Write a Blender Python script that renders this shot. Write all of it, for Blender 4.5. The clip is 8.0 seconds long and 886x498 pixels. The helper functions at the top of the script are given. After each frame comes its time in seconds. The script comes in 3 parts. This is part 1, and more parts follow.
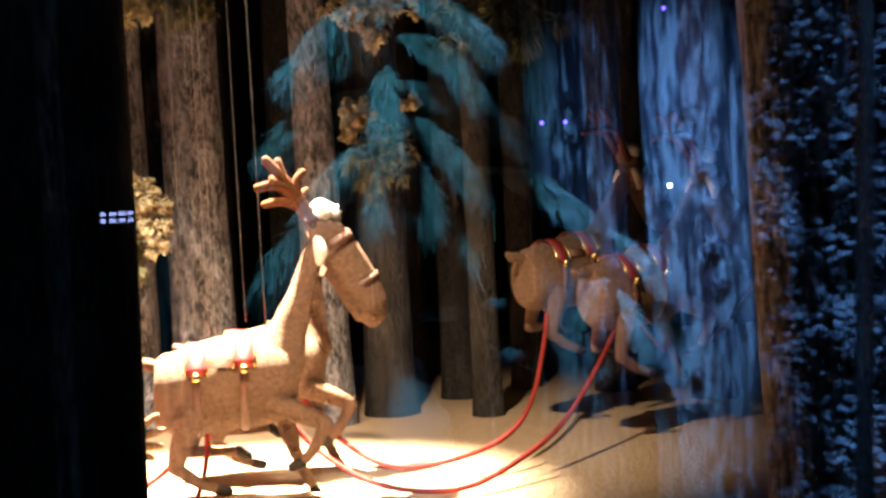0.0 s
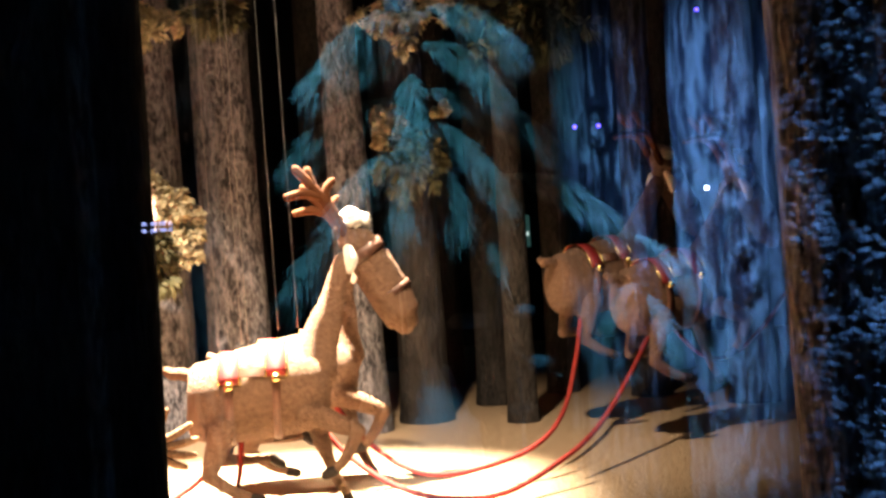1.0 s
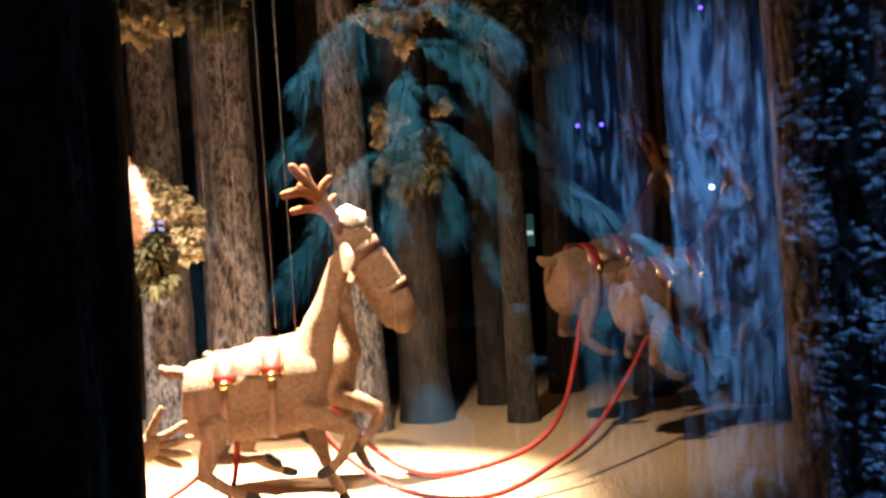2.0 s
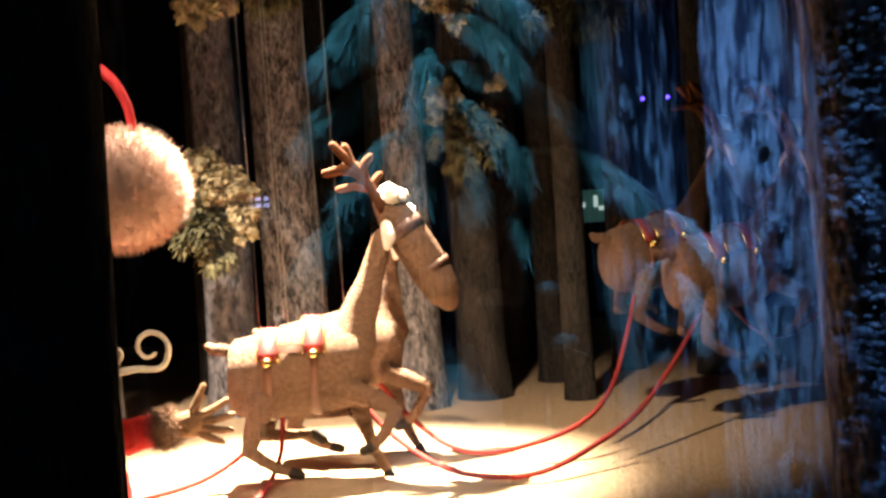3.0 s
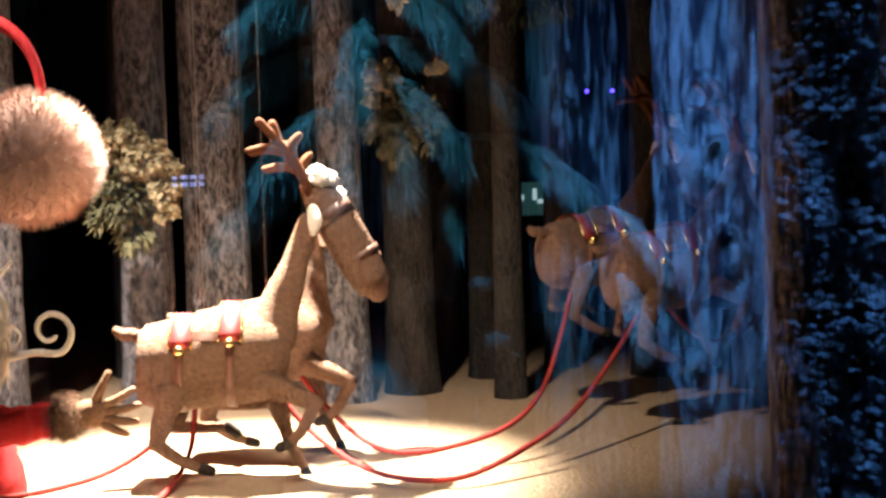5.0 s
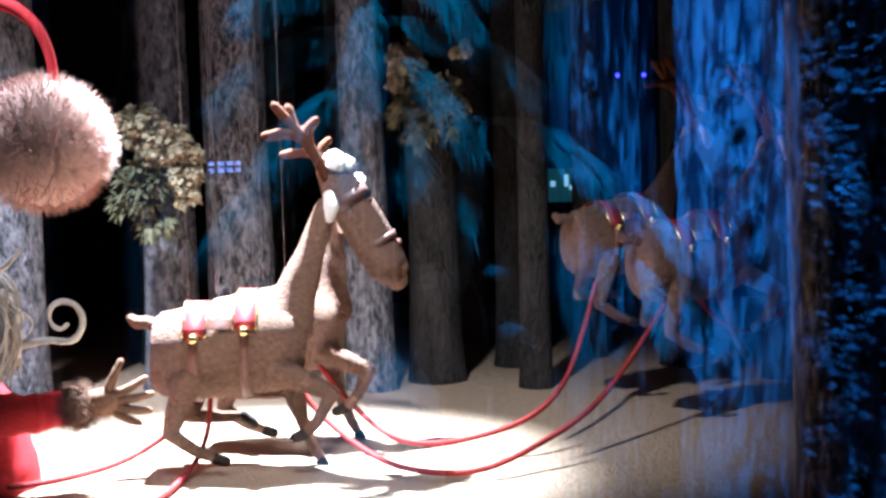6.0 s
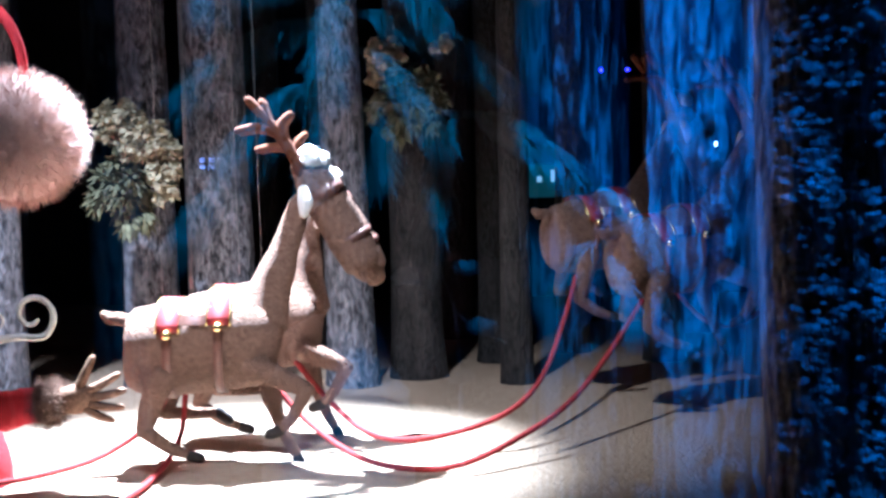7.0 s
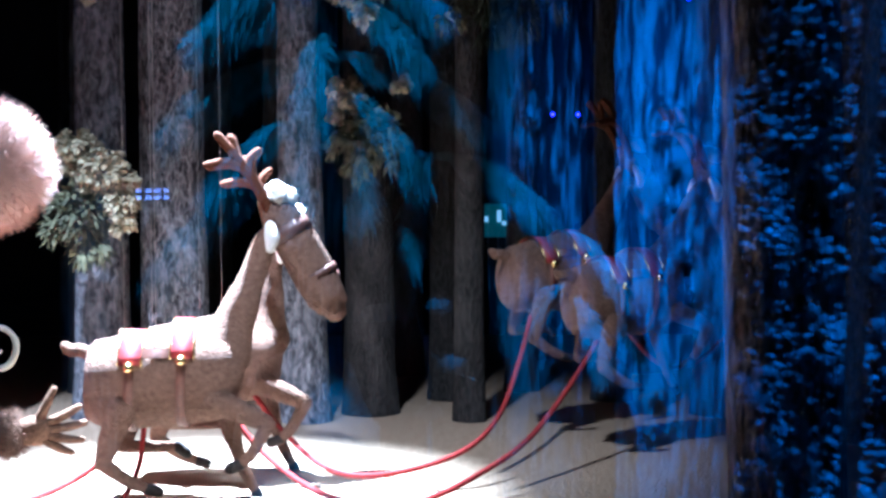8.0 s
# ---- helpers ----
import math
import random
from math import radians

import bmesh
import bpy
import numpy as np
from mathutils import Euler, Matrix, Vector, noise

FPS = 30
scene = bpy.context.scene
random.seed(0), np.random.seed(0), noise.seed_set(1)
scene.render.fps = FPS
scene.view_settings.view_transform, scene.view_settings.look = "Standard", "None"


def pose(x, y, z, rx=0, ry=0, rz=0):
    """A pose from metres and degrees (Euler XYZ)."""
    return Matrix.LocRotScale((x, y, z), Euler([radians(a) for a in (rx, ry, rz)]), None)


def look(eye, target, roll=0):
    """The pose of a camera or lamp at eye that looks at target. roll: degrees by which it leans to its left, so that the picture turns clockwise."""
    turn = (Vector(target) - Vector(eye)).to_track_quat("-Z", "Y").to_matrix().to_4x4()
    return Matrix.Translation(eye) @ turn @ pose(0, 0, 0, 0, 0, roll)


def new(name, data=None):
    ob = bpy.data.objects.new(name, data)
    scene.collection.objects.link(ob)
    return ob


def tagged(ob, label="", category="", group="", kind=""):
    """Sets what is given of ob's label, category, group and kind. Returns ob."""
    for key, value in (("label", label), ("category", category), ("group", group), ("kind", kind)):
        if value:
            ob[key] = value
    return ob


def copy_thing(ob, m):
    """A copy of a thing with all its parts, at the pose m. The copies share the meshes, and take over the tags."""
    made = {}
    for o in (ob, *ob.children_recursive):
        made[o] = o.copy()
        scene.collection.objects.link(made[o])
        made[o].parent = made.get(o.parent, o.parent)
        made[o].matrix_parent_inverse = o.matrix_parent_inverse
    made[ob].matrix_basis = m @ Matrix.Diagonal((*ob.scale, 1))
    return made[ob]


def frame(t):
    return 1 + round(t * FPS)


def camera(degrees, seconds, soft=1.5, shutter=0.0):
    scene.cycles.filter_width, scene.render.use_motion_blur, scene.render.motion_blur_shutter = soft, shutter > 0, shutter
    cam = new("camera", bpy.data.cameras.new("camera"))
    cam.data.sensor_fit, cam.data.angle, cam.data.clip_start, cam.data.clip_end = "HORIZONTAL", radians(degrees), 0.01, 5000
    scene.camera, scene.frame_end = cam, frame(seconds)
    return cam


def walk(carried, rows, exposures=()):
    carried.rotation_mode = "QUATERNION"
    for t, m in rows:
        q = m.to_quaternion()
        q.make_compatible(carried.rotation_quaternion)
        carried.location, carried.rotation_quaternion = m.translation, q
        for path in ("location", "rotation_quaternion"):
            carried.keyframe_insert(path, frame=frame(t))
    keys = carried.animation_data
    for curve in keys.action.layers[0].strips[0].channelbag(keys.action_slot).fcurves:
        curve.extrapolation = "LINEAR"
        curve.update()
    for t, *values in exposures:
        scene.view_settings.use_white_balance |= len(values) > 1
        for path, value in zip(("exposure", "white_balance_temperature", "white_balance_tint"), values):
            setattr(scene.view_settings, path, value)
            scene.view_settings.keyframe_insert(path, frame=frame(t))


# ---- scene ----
cam = camera(43.9, 8.0, soft=2.8)
# seconds, eye, yaw, pitch, roll
PATH = [
    (0.0, -0.103, 0.003, 0.753, -2.90, -0.30, -2.87),
    (0.5, -0.087, 0.003, 0.752, -2.00, -0.07, -3.04),
    (1.0, -0.074, 0.006, 0.756, -0.87, 0.09, -3.62),
    (2.5, 0.019, 0.039, 0.750, 0.28, 0.02, -3.01),
    (3.0, 0.112, 0.050, 0.749, 4.38, -0.91, -3.85),
    (3.5, 0.166, 0.050, 0.748, 7.03, -0.78, -4.09),
    (4.0, 0.165, 0.081, 0.749, 6.57, -1.43, -3.82),
    (4.5, 0.112, 0.175, 0.750, 1.60, -2.15, -2.47),
    (5.0, 0.121, 0.230, 0.749, 1.14, -1.68, -1.39),
    (5.2, 0.133, 0.244, 0.749, 2.91, -1.73, -1.74),
    (6.3, 0.205, 0.317, 0.749, 2.92, -2.45, -1.09),
    (6.5, 0.226, 0.319, 0.750, 2.25, -2.34, -0.94),
    (7.0, 0.223, 0.325, 0.744, 2.79, -2.56, -1.41),
    (7.5, 0.190, 0.320, 0.746, 3.83, -2.62, -0.67),
    (8.0, 0.139, 0.274, 0.750, -0.66, -0.66, -0.05),
]


def aim(x, y, z, yaw, pitch, roll):
    a, b = radians(yaw), radians(pitch)
    way = Vector((-math.sin(a) * math.cos(b), math.cos(a) * math.cos(b), math.sin(b)))
    return look((x, y, z), Vector((x, y, z)) + way, roll)


walk(cam, [(t, aim(*p)) for t, *p in PATH],
     exposures=[(0.0, 0.65, 6900, 10), (1.2, 0.65, 6900, 10), (2.5, 0.4, 6900, 10), (3.5, 0.15, 6800, 10), (4.5, -0.1, 6700, 10), (5.0, 0.1, 6000, 10), (6.5, 0.1, 4000, 6), (7.5, 0.1, 4000, 6), (8.0, 0.2, 3800, 4)])

# ---- light ----
world = bpy.data.worlds.new("world")
scene.world = world
world.use_nodes = True
world.node_tree.nodes["Background"].inputs[0].default_value = (0.02, 0.03, 0.06, 1)
world.node_tree.nodes["Background"].inputs[1].default_value = 0.05


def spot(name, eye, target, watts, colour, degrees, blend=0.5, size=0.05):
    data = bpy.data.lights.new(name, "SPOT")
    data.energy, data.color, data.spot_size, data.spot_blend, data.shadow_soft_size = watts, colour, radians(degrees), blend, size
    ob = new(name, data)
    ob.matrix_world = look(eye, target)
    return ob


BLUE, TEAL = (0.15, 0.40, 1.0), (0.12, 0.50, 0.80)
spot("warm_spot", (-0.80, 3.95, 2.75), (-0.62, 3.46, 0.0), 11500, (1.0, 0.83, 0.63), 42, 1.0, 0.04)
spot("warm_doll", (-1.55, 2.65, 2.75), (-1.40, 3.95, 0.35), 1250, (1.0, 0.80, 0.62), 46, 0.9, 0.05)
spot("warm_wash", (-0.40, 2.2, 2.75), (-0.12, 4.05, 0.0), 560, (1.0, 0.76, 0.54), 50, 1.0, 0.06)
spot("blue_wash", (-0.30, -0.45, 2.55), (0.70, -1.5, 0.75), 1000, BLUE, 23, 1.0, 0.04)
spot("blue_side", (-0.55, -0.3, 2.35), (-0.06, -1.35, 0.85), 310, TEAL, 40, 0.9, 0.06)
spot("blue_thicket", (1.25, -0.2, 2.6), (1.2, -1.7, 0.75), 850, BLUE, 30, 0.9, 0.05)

# ---- materials ----


def material(name, dark, light, rough=0.8, grain=60.0, stretch=(1, 1, 1), bump=0.3, dist=0.01, metal=0.0, blotch=4.0, wave=0.0, sheen=0.0, edge=0.14, ribs="Z", tilt=0.0):
    """Two colours mixed by noise at two scales, with a bump of the fine one; wave adds knitted ribs."""
    m = bpy.data.materials.new(name)
    m.use_nodes = True
    n, l = m.node_tree.nodes, m.node_tree.links
    b = n["Principled BSDF"]
    b.inputs["Roughness"].default_value, b.inputs["Metallic"].default_value = rough, metal
    b.inputs["Sheen Weight"].default_value = sheen
    if not metal and rough >= 0.8:
        b.inputs["Specular IOR Level"].default_value = 0.15
    at = n.new("ShaderNodeTexCoord")
    mp = n.new("ShaderNodeMapping")
    mp.inputs["Scale"].default_value = stretch
    mp.inputs["Rotation"].default_value = (0, tilt, 0)
    l.new(at.outputs["Object"], mp.inputs["Vector"])
    fine, coarse = n.new("ShaderNodeTexNoise"), n.new("ShaderNodeTexNoise")
    fine.inputs["Scale"].default_value, fine.inputs["Detail"].default_value = grain, 5
    coarse.inputs["Scale"].default_value, coarse.inputs["Detail"].default_value = blotch, 3
    for x in (fine, coarse):
        l.new(mp.outputs[0], x.inputs["Vector"])
    mean = n.new("ShaderNodeMath")
    mean.operation = "MULTIPLY_ADD"
    mean.inputs[1].default_value = 0.5
    half = n.new("ShaderNodeMath")
    half.operation = "MULTIPLY"
    half.inputs[1].default_value = 0.5
    l.new(coarse.outputs[0], half.inputs[0])
    l.new(fine.outputs[0], mean.inputs[0])
    l.new(half.outputs[0], mean.inputs[2])
    ramp = n.new("ShaderNodeValToRGB")
    ramp.color_ramp.elements[0].position, ramp.color_ramp.elements[1].position = 0.5 - edge, 0.5 + edge
    ramp.color_ramp.elements[0].color, ramp.color_ramp.elements[1].color = (*dark, 1), (*light, 1)
    l.new(mean.outputs[0], ramp.inputs[0])
    l.new(ramp.outputs[0], b.inputs["Base Color"])
    bm = n.new("ShaderNodeBump")
    bm.inputs["Strength"].default_value, bm.inputs["Distance"].default_value = bump, dist
    height = fine.outputs[0]
    if wave:
        w = n.new("ShaderNodeTexWave")
        w.wave_type, w.bands_direction = "BANDS", ribs
        w.inputs["Scale"].default_value, w.inputs["Distortion"].default_value = wave, 3.0
        w.inputs["Detail"].default_value, w.inputs["Detail Scale"].default_value = 2, 3
        l.new(mp.outputs[0], w.inputs["Vector"])
        add = n.new("ShaderNodeMath")
        soft = n.new("ShaderNodeMath")
        soft.operation = "MULTIPLY"
        soft.inputs[1].default_value = 0.22
        l.new(w.outputs["Fac"], soft.inputs[0])
        l.new(soft.outputs[0], add.inputs[0])
        l.new(fine.outputs[0], add.inputs[1])
        height = add.outputs[0]
    l.new(height, bm.inputs["Height"])
    l.new(bm.outputs[0], b.inputs["Normal"])
    return m


def glow(name, colour, strength):
    m = bpy.data.materials.new(name)
    m.use_nodes = True
    b = m.node_tree.nodes["Principled BSDF"]
    b.inputs["Base Color"].default_value = (*colour, 1)
    b.inputs["Emission Color"].default_value, b.inputs["Emission Strength"].default_value = (*colour, 1), strength
    return m


def pane_glass(amount):
    m = bpy.data.materials.new("shop_glass")
    m.use_nodes = True
    n, l = m.node_tree.nodes, m.node_tree.links
    n.remove(n["Principled BSDF"])
    clear, gloss, mix = n.new("ShaderNodeBsdfTransparent"), n.new("ShaderNodeBsdfGlossy"), n.new("ShaderNodeMixShader")
    gloss.inputs["Roughness"].default_value = 0.0
    mix.inputs[0].default_value = amount
    l.new(clear.outputs[0], mix.inputs[1])
    l.new(gloss.outputs[0], mix.inputs[2])
    l.new(mix.outputs[0], n["Material Output"].inputs[0])
    return m


M_KNIT = material("tan_knit", (0.13, 0.068, 0.042), (0.34, 0.205, 0.135), 0.95, 85, (1, 1, 1.5), 1.0, 0.045, blotch=55, edge=0.26, sheen=0.05, tilt=0.3, wave=38)
M_FLOOR = material("sandy_knit", (0.33, 0.24, 0.155), (0.52, 0.405, 0.28), 0.95, 95, (1, 1, 1), 1.0, 0.02, blotch=40, wave=12, ribs="Y", edge=0.2)
M_BARK = material("grey_bark", (0.035, 0.036, 0.042), (0.25, 0.25, 0.28), 0.95, 95, (1, 1, 0.42), 1.0, 0.025, blotch=34, edge=0.10)
# grey_bark made darker and rougher for the faint light on the near right trunk
M_FAINTBARK = material("rough_dimmed_bark", (0.014, 0.012, 0.010), (0.17, 0.14, 0.115), 0.95, 55, (1, 1, 0.35), 1.0, 0.03, blotch=14, edge=0.10)
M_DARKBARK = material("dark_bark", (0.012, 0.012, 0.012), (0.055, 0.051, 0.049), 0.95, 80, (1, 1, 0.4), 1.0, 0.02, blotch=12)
M_PALE = material("frosted_bark", (0.10, 0.11, 0.16), (0.82, 0.86, 0.90), 0.85, 70, (1, 1, 0.2), 1.0, 0.03, blotch=24, edge=0.05)
# frosted_bark darkened, so that the second trunk reflects as if less lit
M_DIMPALE = material("dimmed_frosted_bark", (0.035, 0.04, 0.06), (0.56, 0.60, 0.66), 0.85, 70, (1, 1, 0.16), 1.0, 0.03, blotch=20, edge=0.05)
M_ANTLER = material("brown_antler", (0.035, 0.011, 0.004), (0.085, 0.030, 0.011), 0.9, 90, (1, 1, 1), 0.3, 0.004)
M_HOOF = material("black_felt", (0.012, 0.01, 0.01), (0.04, 0.034, 0.03), 0.85, 90)
M_RED = material("red_felt", (0.24, 0.012, 0.014), (0.42, 0.024, 0.028), 0.8, 120, (1, 1, 1), 0.3, 0.003)
M_PAD = material("dark_red_leather", (0.13, 0.008, 0.010), (0.25, 0.018, 0.020), 0.55, 90, (1, 1, 1), 0.3, 0.003)
M_LEATHER = material("brown_leather", (0.06, 0.025, 0.016), (0.14, 0.06, 0.038), 0.55, 90, (1, 1, 1), 0.2, 0.003)
M_ROPE = material("red_cord", (0.14, 0.014, 0.013), (0.30, 0.035, 0.029), 0.8, 200, (1, 1, 1), 0.6, 0.004)
M_GOLD = material("gold_metal", (0.6, 0.42, 0.12), (0.85, 0.66, 0.28), 0.25, 60, metal=1.0, bump=0.1)
M_WHITE = material("white_fleece", (0.60, 0.56, 0.50), (0.82, 0.78, 0.72), 0.95, 150, (1, 1, 1), 0.7, 0.01, sheen=0.4)
M_POMPOM = material("cream_wool", (0.42, 0.26, 0.21), (0.68, 0.48, 0.40), 0.95, 200, (1, 1, 1), 0.25, 0.004, wave=26, sheen=0.4)
M_GLOVE = material("brown_knit_glove", (0.09, 0.048, 0.028), (0.24, 0.145, 0.09), 0.95, 140, (1, 1, 1), 0.6, 0.006)
M_LEAF = material("dry_olive_leaf", (0.035, 0.038, 0.018), (0.17, 0.17, 0.085), 0.75, 25, blotch=9, bump=0.2)
M_FLORET = material("dry_straw_floret", (0.20, 0.175, 0.10), (0.56, 0.50, 0.33), 0.8, 30, blotch=14, bump=0.2)
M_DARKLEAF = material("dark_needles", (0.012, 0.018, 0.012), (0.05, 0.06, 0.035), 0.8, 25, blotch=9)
M_FIR = material("frosted_fir", (0.16, 0.30, 0.22), (0.74, 0.82, 0.80), 0.75, 30, blotch=12, bump=0.2)
M_THICKET = material("frosted_thicket", (0.03, 0.04, 0.05), (0.50, 0.52, 0.56), 0.85, 22, blotch=8)
M_SNOW = material("white_snow", (0.62, 0.64, 0.68), (0.84, 0.85, 0.87), 0.8, 80, bump=0.4)
# snow darkened to blue-grey, standing for dim light on the sapling's lumps
M_DIMSNOW = material("dimmed_snow", (0.16, 0.18, 0.22), (0.42, 0.45, 0.50), 0.85, 60, bump=0.5)
M_BLACK = material("black_paint", (0.006, 0.006, 0.007), (0.012, 0.012, 0.014), 0.9, 30)
M_BACK = material("blue_cloth", (0.12, 0.16, 0.28), (0.20, 0.27, 0.44), 0.95, 40, blotch=2)
M_PAVE = material("dark_pavement", (0.03, 0.03, 0.032), (0.07, 0.07, 0.072), 0.9, 70)
M_WIRE = material("steel_wire", (0.35, 0.34, 0.32), (0.55, 0.53, 0.5), 0.35, 50, metal=1.0)
M_PURPLE = glow("violet_diode", (0.10, 0.05, 1.0), 6)
M_WHITELAMP = glow("white_diode", (0.8, 0.9, 1.0), 9)
M_SIGN = glow("sign_face", (0.35, 0.45, 1.0), 5)
M_SIGNDIM = glow("dim_mark", (0.7, 0.9, 0.9), 0.55)
M_TEAL = glow("teal_panel", (0.10, 0.30, 0.28), 0.12)
M_GLASS = pane_glass(0.075)

# ---- makers ----


def mesh_from(name, bm, mats, smooth=True):
    me = bpy.data.meshes.new(name)
    if smooth:
        for f in bm.faces:
            f.smooth = True
    bm.to_mesh(me)
    bm.free()
    for m in mats if isinstance(mats, (list, tuple)) else [mats]:
        me.materials.append(m)
    return me


def part(name, bm, mats, parent=None, label="", smooth=True):
    ob = new(name, mesh_from(name, bm, mats, smooth))
    if parent:
        ob.parent = parent
    return tagged(ob, label)


def holder(name, at, label, category, group="", kind=""):
    ob = new(name)
    ob.location = at
    return tagged(ob, label, category, group, kind)


def box(bm, lo, hi, mat=0, bevel=0.0):
    ret = bmesh.ops.create_cube(bm, size=1)
    c, s = (Vector(lo) + Vector(hi)) / 2, Vector(hi) - Vector(lo)
    for v in ret["verts"]:
        v.co = Vector((v.co.x * s.x, v.co.y * s.y, v.co.z * s.z)) + c
    faces = {f for v in ret["verts"] for f in v.link_faces}
    for f in faces:
        f.material_index = mat
    if bevel:
        bmesh.ops.bevel(bm, geom=list({e for f in faces for e in f.edges}), offset=bevel, segments=2, affect="EDGES", profile=0.5)


def tube(bm, pts, radii, seg=12, mat=0, flat=1.0, round_ends=True, rough=0.0, fine=4):
    """A smooth sweep through the points, with its radius at each; flat narrows it sideways (along y)."""
    pts = [Vector(p) for p in pts]
    P, Rr = [], []
    for i in range(len(pts) - 1):
        a, b, c, d = pts[max(i - 1, 0)], pts[i], pts[i + 1], pts[min(i + 2, len(pts) - 1)]
        for k in range(fine):
            u = k / fine
            P.append(0.5 * ((2 * b) + (c - a) * u + (2 * a - 5 * b + 4 * c - d) * u * u + (3 * b - a - 3 * c + d) * u ** 3))
            Rr.append(radii[i] + (radii[i + 1] - radii[i]) * (u * u * (3 - 2 * u)))
    P.append(pts[-1])
    Rr.append(radii[-1])
    if round_ends:
        d0, d1 = (P[0] - P[1]).normalized(), (P[-1] - P[-2]).normalized()
        r0, r1 = Rr[0], Rr[-1]
        P = [P[0] + d0 * r0 * 0.95, P[0] + d0 * r0 * 0.7] + P + [P[-1] + d1 * r1 * 0.7, P[-1] + d1 * r1 * 0.95]
        Rr = [r0 * 0.3, r0 * 0.72] + Rr + [r1 * 0.72, r1 * 0.3]
    rings = []
    side = None
    for i, p in enumerate(P):
        d = (P[min(i + 1, len(P) - 1)] - P[max(i - 1, 0)]).normalized()
        if side is None:
            side = Vector((0, 1, 0)) - d * d.y
            if side.length < 0.2:
                side = Vector((1, 0, 0)) - d * d.x
        else:
            side = side - d * side.dot(d)
        side.normalize()
        up = d.cross(side)
        ring = []
        for k in range(seg):
            a = 2 * math.pi * k / seg
            r = Rr[i]
            off = side * math.cos(a) * r * flat + up * math.sin(a) * r
            q = p + off
            if rough:
                q = q + off.normalized() * rough * noise.noise(q * 40)
            ring.append(bm.verts.new(q))
        rings.append(ring)
    for a, b in zip(rings, rings[1:]):
        for k in range(seg):
            bm.faces.new((a[k], a[(k + 1) % seg], b[(k + 1) % seg], b[k])).material_index = mat
    bm.faces.new(rings[0][::-1]).material_index = mat
    bm.faces.new(rings[-1]).material_index = mat


def ball(bm, at, r, mat=0, seg=16, squash=(1, 1, 1), rough=0.0):
    ret = bmesh.ops.create_uvsphere(bm, u_segments=seg, v_segments=seg // 2 + 2, radius=1)
    for v in ret["verts"]:
        q = Vector((v.co.x * squash[0], v.co.y * squash[1], v.co.z * squash[2])) * r
        if rough:
            q *= 1 + rough * noise.noise(v.co * 6 + Vector(at) * 9)
        v.co = q + Vector(at)
    for f in {f for v in ret["verts"] for f in v.link_faces}:
        f.material_index = mat


def leaf(bm, at, way, length, width, mat=0, droop=0.0):
    """One narrow leaf of four faces, folded along its midrib."""
    way = way.normalized()
    side = way.cross(Vector((0, 0, 1)))
    if side.length < 0.1:
        side = way.cross(Vector((1, 0, 0)))
    side.normalize()
    side = Matrix.Rotation(random.uniform(-0.9, 0.9), 3, way) @ side
    down = Vector((0, 0, -1))
    a = bm.verts.new(at)
    mid = at + way * length * 0.5 + down * droop * length * 0.2
    l, r, m = bm.verts.new(mid + side * width), bm.verts.new(mid - side * width), bm.verts.new(mid + side.cross(way) * width * 0.4)
    tip = bm.verts.new(at + way * length + down * droop * length)
    for f in ((a, m, l), (a, r, m), (l, m, tip), (m, r, tip)):
        bm.faces.new(f).material_index = mat


def trunk_mesh(base_r, top_r, height, seed, lean=(0, 0), flare=0.15, knobs=0.06):
    bm = bmesh.new()
    seg, steps = 40, int(height / 0.05)
    rings = []
    for i in range(steps + 1):
        z = height * i / steps
        r = base_r + (top_r - base_r) * (z / height) + base_r * flare * math.exp(-z / 0.12)
        ring = []
        for k in range(seg):
            a = 2 * math.pi * k / seg
            q = Vector((math.cos(a) * 2.2, math.sin(a) * 2.2, z * 2.0 + seed * 7.3))
            h = noise.noise(q) * knobs + noise.noise(Vector((q.x * 5, q.y * 5, z * 6 + seed))) * knobs * 0.5
            rr = r * (1 + h)
            ring.append(bm.verts.new((math.cos(a) * rr + lean[0] * z, math.sin(a) * rr + lean[1] * z, z)))
        rings.append(ring)
    for a, b in zip(rings, rings[1:]):
        for k in range(seg):
            bm.faces.new((a[k], a[(k + 1) % seg], b[(k + 1) % seg], b[k]))
    bm.faces.new(rings[-1])
    return bm


def tree(at, base_r, top_r, seed, mat, label, height=2.75, lean=(0, 0), group="forest trees", flare=0.15):
    t = holder("tree", at, label, "tree", group)
    part("trunk", trunk_mesh(base_r, top_r, height - at[2], seed, lean, flare), mat, t)
    return t


def leaf_clump(t, at, size, count, mat, length=0.07, width=0.011, up=0.2, name="foliage", label=""):
    """A spray of small leaves in tufts round a few twigs, hung on the tree t at a place of the world."""
    bm = bmesh.new()
    c = Vector(at) - t.location
    tufts = max(4, count // 22)
    for i in range(tufts):
        d = Vector((random.gauss(0, 1), random.gauss(0, 1), random.gauss(0, 1))).normalized()
        p = c + Vector((d.x * size[0], d.y * size[1], d.z * size[2])) * random.uniform(0.35, 1.0)
        tube(bm, [c * 0.6 + p * 0.4, p], [0.004, 0.0025], 5, 0, round_ends=False, fine=1)
        out = (p - c).normalized() + Vector((0, 0, up))
        for k in range(22):
            w = (out + Vector((random.gauss(0, 0.95), random.gauss(0, 0.95), random.gauss(0, 0.95)))).normalized()
            leaf(bm, p + w * 0.004, w, length * random.uniform(0.6, 1.15), width * random.uniform(0.7, 1.3), 0, random.uniform(0, 0.4))
    return part(name, bm, mat, t, label, smooth=False)


# ---- setting ----
X0, X1, Y1, ZS, ZC = -3.4, 3.4, 8.6, -0.75, 2.85
GLASS = 0.6


